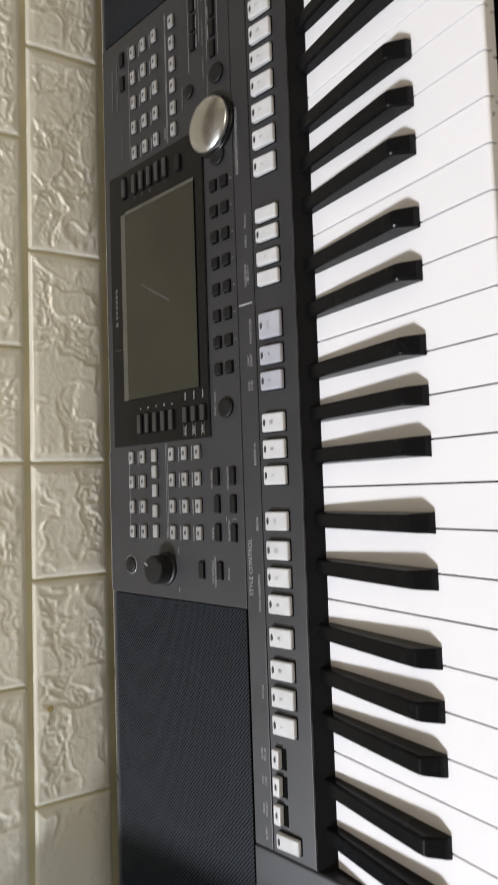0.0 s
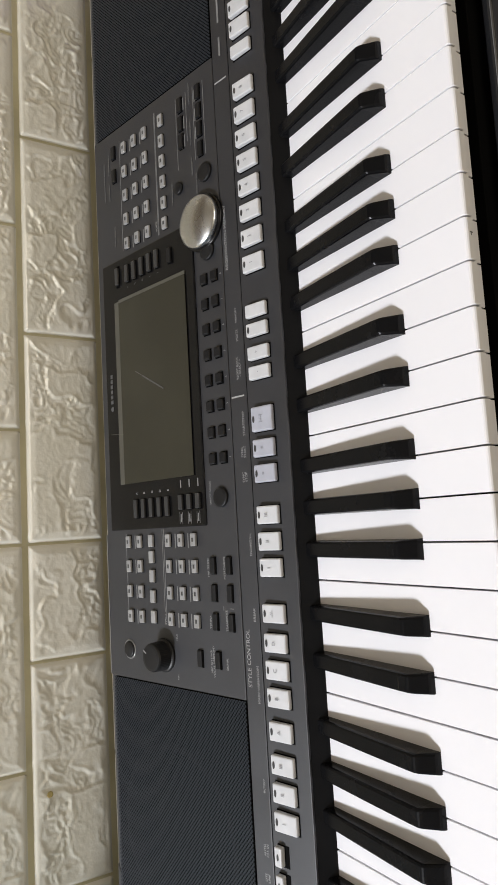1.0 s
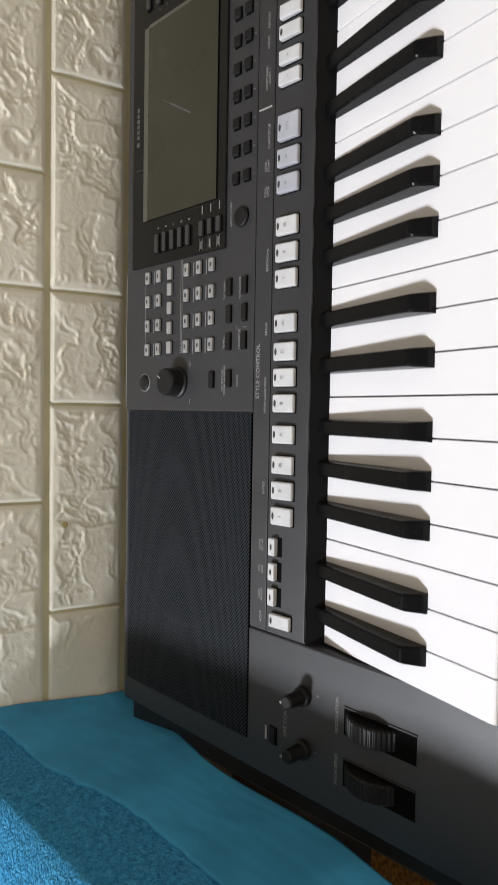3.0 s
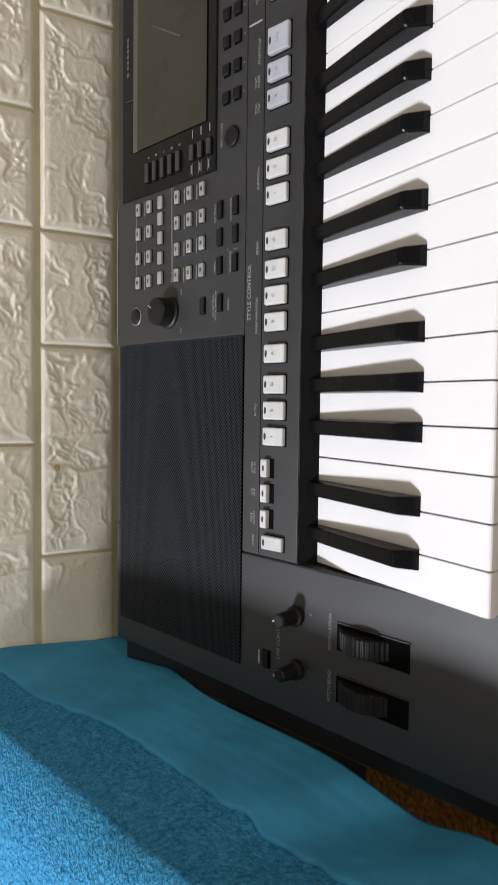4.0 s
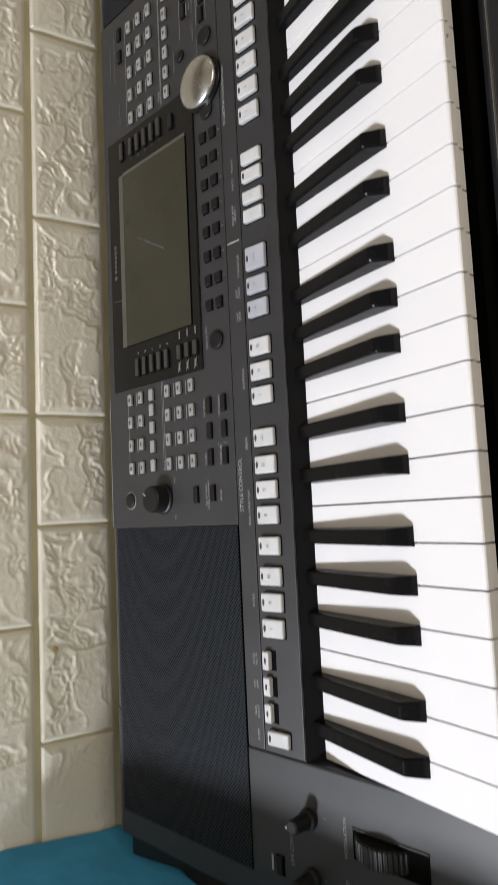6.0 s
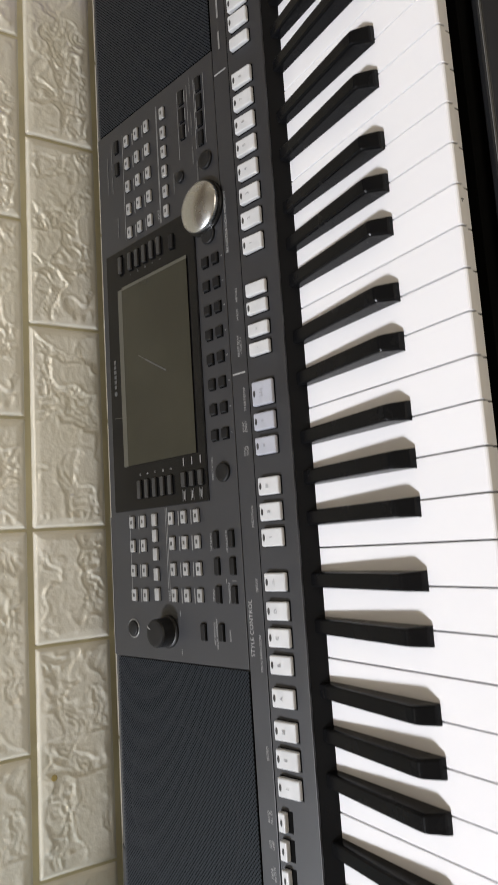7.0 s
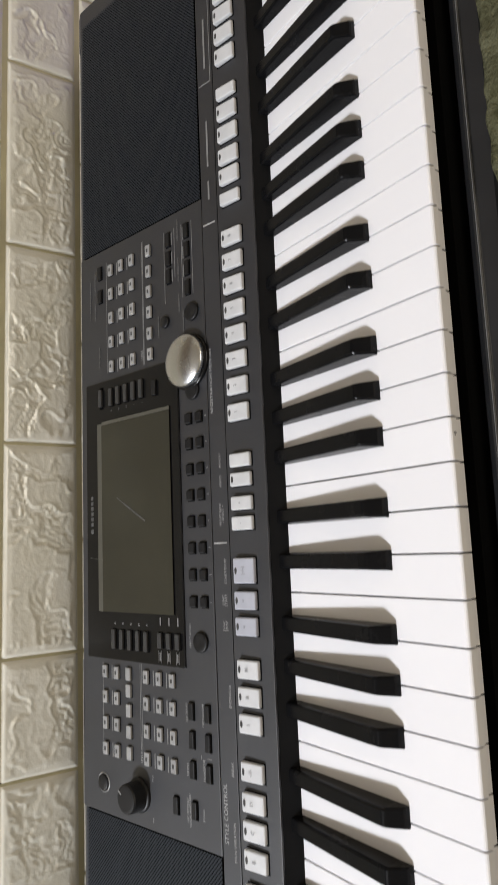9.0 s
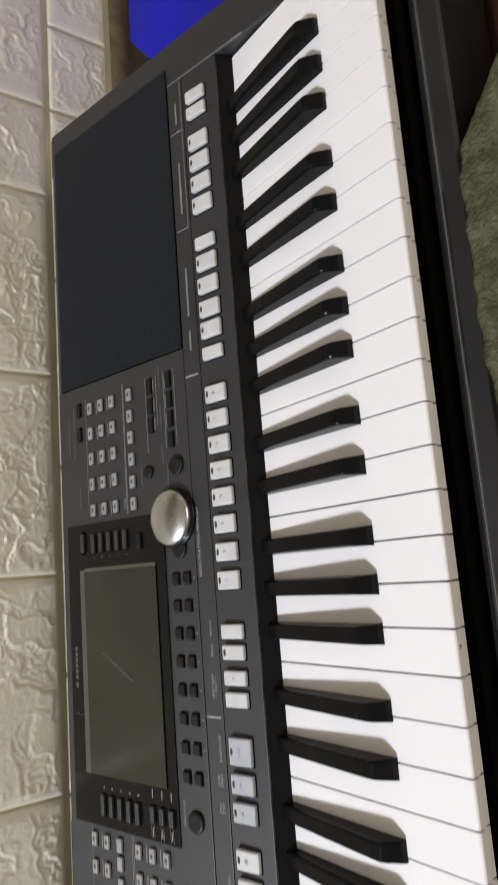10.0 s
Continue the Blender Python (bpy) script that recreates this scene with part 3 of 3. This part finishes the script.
letter("2", -0.0320, 0.1340, 0.003, 0.0)
letter("MODULATION", -0.0390, 0.1180, 0.0036, 0.0)
letter("PITCH BEND", -0.0740, 0.1180, 0.0036, 0.0)
small_button(-0.0722, 0.1735, dark_me, False, 0.0, 0.0128, 0.0072)
place("unread_label", mesh_of("unread_label", box(-0.005, 0.005, -0.0009, 0.0009, 0, 0.0002), M["print"]), kb, on_panel(-0.0722, 0.1805, 0.0003))


def wheel(x, name, label):
    # The slot is a black plate, its inner shade put into the colour.
    slot = place(name, mesh_of(name, joined(box(-0.0086, 0.0086, -0.0265, 0.0265, -0.004, 0.0005), ), M["black"]), kb, on_panel(x, 0.0862), label)
    wb = turned([(0.0222, -0.0062), (0.0235, -0.0052), (0.0235, 0.0052), (0.0222, 0.0062)], 192, 48, 0.03)
    part("wheel_disc", wb, M["dark_btn"], slot, "black ribbed wheel", on_panel(x, 0.0925, -0.0135) @ pose(0, 0, 0, 0, 90, 0))
    for s in (-1, 1):
        part("slot_edge", box(-0.0004, 0.0004, -0.027, 0.027, -0.002, 0.0006), M["panel"], slot, "", on_panel(x + s * 0.0090, 0.0862))


wheel(-0.0404, "modulation_wheel", "black ribbed modulation wheel in a slot")
wheel(-0.0736, "pitch_wheel", "black ribbed pitch wheel in a slot")


# keys
def white_key():
    section = [(0.0, 0.7442), (0.0, 0.7484), (0.0004, 0.7493), (0.0012, 0.7499), (0.0026, 0.75), (0.146, 0.75), (0.146, 0.738), (0.0025, 0.738), (0.0022, 0.7442)]
    bm = prism(section, -PITCH / 2 + 0.00050, PITCH / 2 - 0.00050)
    edges = [e for e in bm.edges if abs(e.verts[0].co.x - e.verts[1].co.x) < 1e-6 and min(e.verts[0].co.z, e.verts[1].co.z) > 0.744]
    bmesh.ops.bevel(bm, geom=edges, offset=0.0004, segments=2, profile=0.5, affect="EDGES")
    return mesh_of("white_key", bm, M["white_key"])


def black_key():
    bm = bmesh.new()
    # rings along y: half width at the foot, half width on top, foot height, top height
    rings = []
    for y, wb, wt, zt in ((0.0478, 0.0056, 0.0053, 0.7530), (0.0482, 0.0057, 0.0051, 0.7545), (0.0545, 0.0056, 0.0047, 0.7606), (0.0556, 0.0056, 0.0046, 0.7615), (0.0565, 0.0056, 0.0045, 0.7620), (0.0576, 0.0056, 0.0045, 0.7622), (0.0630, 0.0056, 0.0045, 0.7621), (0.1000, 0.0056, 0.0045, 0.7598), (0.1460, 0.0056, 0.0045, 0.7566)):
        rings.append([bm.verts.new(c) for c in ((-wb, y, 0.7480), (-wt - 0.0005, y, zt - 0.0018), (-wt - 0.0001, y, zt - 0.0007), (-wt + 0.0009, y, zt), (wt - 0.0009, y, zt), (wt + 0.0001, y, zt - 0.0007), (wt + 0.0005, y, zt - 0.0018), (wb, y, 0.7480))])
    for p, q in zip(rings, rings[1:]):
        for i in range(7):
            bm.faces.new((p[i], p[i + 1], q[i + 1], q[i]))
    bm.faces.new(rings[0])
    bm.faces.new(rings[-1][::-1])
    return mesh_of("black_key", bm, M["black_key"])


wk, bk = white_key(), black_key()
for n in range(36):
    dip = random.uniform(-0.0002, 0.0001)
    place("white_key", wk, kb, Matrix.Translation(((n + 0.5) * PITCH, 0, dip)))
OFFSET = {1: -0.0030, 2: 0.0030, 4: -0.0036, 5: 0.0, 6: 0.0036}
for n in range(1, 36):
    if n % 7 in OFFSET:
        place("black_key", bk, kb, Matrix.Translation((n * PITCH + OFFSET[n % 7], 0, random.uniform(-0.0002, 0.0001))))
place("pencil_mark", mesh_of("pencil_mark", joined(box(-0.0012, 0.0010, -0.0001, 0.0001, -0.0003, 0.0003), box(0.0002, 0.0008, -0.0001, 0.0001, -0.0012, 0.0010)), M["dim_print"]), kb, Matrix.Translation((17.62 * PITCH, -0.00005, 0.7465)))
part("chip", turned([(0.0030, 0), (0.0022, 0.0002), (0.001, 0.0002)], 7), material("raw_foam", (0.42, 0.33, 0.12), 0.8), wall_north, "", Matrix.Translation((0.0425, WALL_Y - 0.0002, 0.8425)) @ pose(0, 0, 0, 90, 0, 0))


# ---- cloths and things beside ----
def lerp_table(v, table):
    for (a, *p), (b, *q) in zip(table, table[1:]):
        if v <= b or (b, *q) == table[-1]:
            k = min(1.0, max(0.0, (v - a) / (b - a)))
            k = k * k * (3 - 2 * k)
            return [m + (n - m) * k for m, n in zip(p, q)]


TOWEL_FOOT = [(-0.30, -0.11, 0.70), (0.0, -0.124, 0.734), (0.06, -0.137, 0.738), (0.10, -0.125, 0.752), (0.25, -0.1185, 0.787), (0.43, -0.1340, 0.774)]


def towel_point(s, y):
    """s: 0 at the foot beside the keyboard, 1 on the shoulder, 2 at the far side."""
    fx, fz = lerp_table(y, TOWEL_FOOT)
    yy = max(y, -0.05)
    rx = -0.126 + 0.004 * noise.noise(Vector((y * 12, 1, 4)))
    rz = S(yy) + 0.137 - 0.2 * max(0.0, -0.05 - y) - 0.25 * max(0.0, y - 0.3)
    if s <= 1:
        x = fx + (rx - fx) * s * s + 0.007 * math.sin(s * math.pi) * s
        z = fz + (rz - fz) * s
    else:
        k = s - 1
        x = rx - 0.42 * k
        z = rz + 0.030 * (1 - math.exp(-k * 16)) - 0.13 * k * k
    n = 0.0014 * noise.noise(Vector((s * 5, y * 18, 3))) + 0.0007 * noise.noise(Vector((s * 16, y * 50, 7)))
    return Vector((x + n * (0.2 if s > 1 else 0.7), y, z + n))


def border(y):
    """Where the smooth hem gives way to the pile."""
    return 0.62 + 1.5 * max(0.0, y - 0.22) + 0.05 * noise.noise(Vector((y * 8, 2, 9))) + 0.03 * noise.noise(Vector((y * 60, 5, 1)))


def towel_sheet(name, ns, ny, mat, parent, label="", rough=0.0):
    bm = bmesh.new()
    g = []
    for j in range(ny + 1):
        row = []
        for i in range(ns + 1):
            y = -0.28 + 0.712 * j / ny
            lo, hi = (0.0, border(y) + 0.008) if name == "hem" else (border(y), 2.0)
            s = lo + (hi - lo) * i / ns
            v = towel_point(s, y)
            if rough:
                v += Vector((random.uniform(-1, 1), random.uniform(-1, 1), random.uniform(-0.3, 1.6))) * rough * (1.0 if s > 1.05 else 0.4)
            else:
                v -= Vector((0.0014, 0, 0.0006))
            row.append(bm.verts.new(v))
        g.append(row)
    for j in range(ny):
        for i in range(ns):
            bm.faces.new((g[j][i], g[j + 1][i], g[j + 1][i + 1], g[j][i + 1]))
    ob = part(name, bm, mat, parent, label, None, True)
    md = ob.modifiers.new("thickness", "SOLIDIFY")
    md.thickness, md.offset = 0.004, -1
    return ob


towel = tagged(place("towel", None, None, pose(-0.3, 0.15, TABLE)), "blue terry towel draped in a heap beside the keyboard", "towel")
towel_sheet("terry_cloth", 340, 460, M["towel"], towel, "", 0.0009)
towel_sheet("hem", 40, 300, M["hem"], towel, "smooth woven teal hem")

cloth = tagged(place("bench_cloth", mesh_of("bench_cloth", box(-0.54, 0.3, -0.12, 0.19, TABLE - 0.004, TABLE, 0.001), M["orange"])), "orange-brown woven cloth on the bench", "cloth")

cushion = tagged(place("folded_blanket", None, None, pose(0.4, -0.2, TABLE)), "olive green crumpled blanket folded on the bench before the keyboard", "blanket")


def blanket_z(x, y):
    end = 0.712 + (-0.0215 - y) * 1.0
    k = min(1.0, max(0.0, (end - x) / 0.035)) * min(1.0, max(0.0, (x + 0.25) / 0.05))
    j = min(1.0, max(0.0, (-0.0212 - y) / 0.003))
    up = math.sqrt(k * (2 - k)) * math.sqrt(j * (2 - j))
    return TABLE + 0.004 + up * (0.057 + 0.009 * noise.noise(Vector((x * 14, y * 20, 5))) + 0.005 * noise.noise(Vector((x * 70, y * 30, 1)))) + 0.0006 * noise.noise(Vector((x * 260, y * 260, 1)))


bm = bmesh.new()
g = [[bm.verts.new((-0.28 + 1.35 * i / 300, -0.30 + 0.2786 * j / 110, 0)) for i in range(301)] for j in range(111)]
for row in g:
    for v in row:
        v.co.z = blanket_z(v.co.x, v.co.y)
for j in range(110):
    for i in range(300):
        q = (g[j][i], g[j][i + 1], g[j + 1][i + 1], g[j + 1][i])
        if max(v.co.z for v in q) > TABLE + 0.0055:
            bm.faces.new(q)
for v in [v for v in bm.verts if not v.link_faces]:
    bm.verts.remove(v)
part("cover", bm, M["green_cloth"], cushion, "", None, True)

crate = tagged(place("storage_box", None, None, pose(1.2, 0.2, TABLE)), "bright blue plastic box beside the keyboard end", "box")
bm = bmesh.new()
foot = [(0.975, -0.05), (0.975, 0.235), (1.012, 0.345), (1.07, 0.392), (1.45, 0.392), (1.45, -0.05)]
lo = [bm.verts.new((x, y, TABLE)) for x, y in foot]
hi = [bm.verts.new((x - 0.004, y, 0.70)) for x, y in foot]
for i in range(6):
    bm.faces.new((lo[i], lo[(i + 1) % 6], hi[(i + 1) % 6], hi[i]))
bm.faces.new(lo[::-1])
bm.faces.new(hi)
bmesh.ops.bevel(bm, geom=list(bm.edges), offset=0.003, segments=2, profile=0.5, affect="EDGES")
part("box_body", bm, M["blue_plastic"], crate)
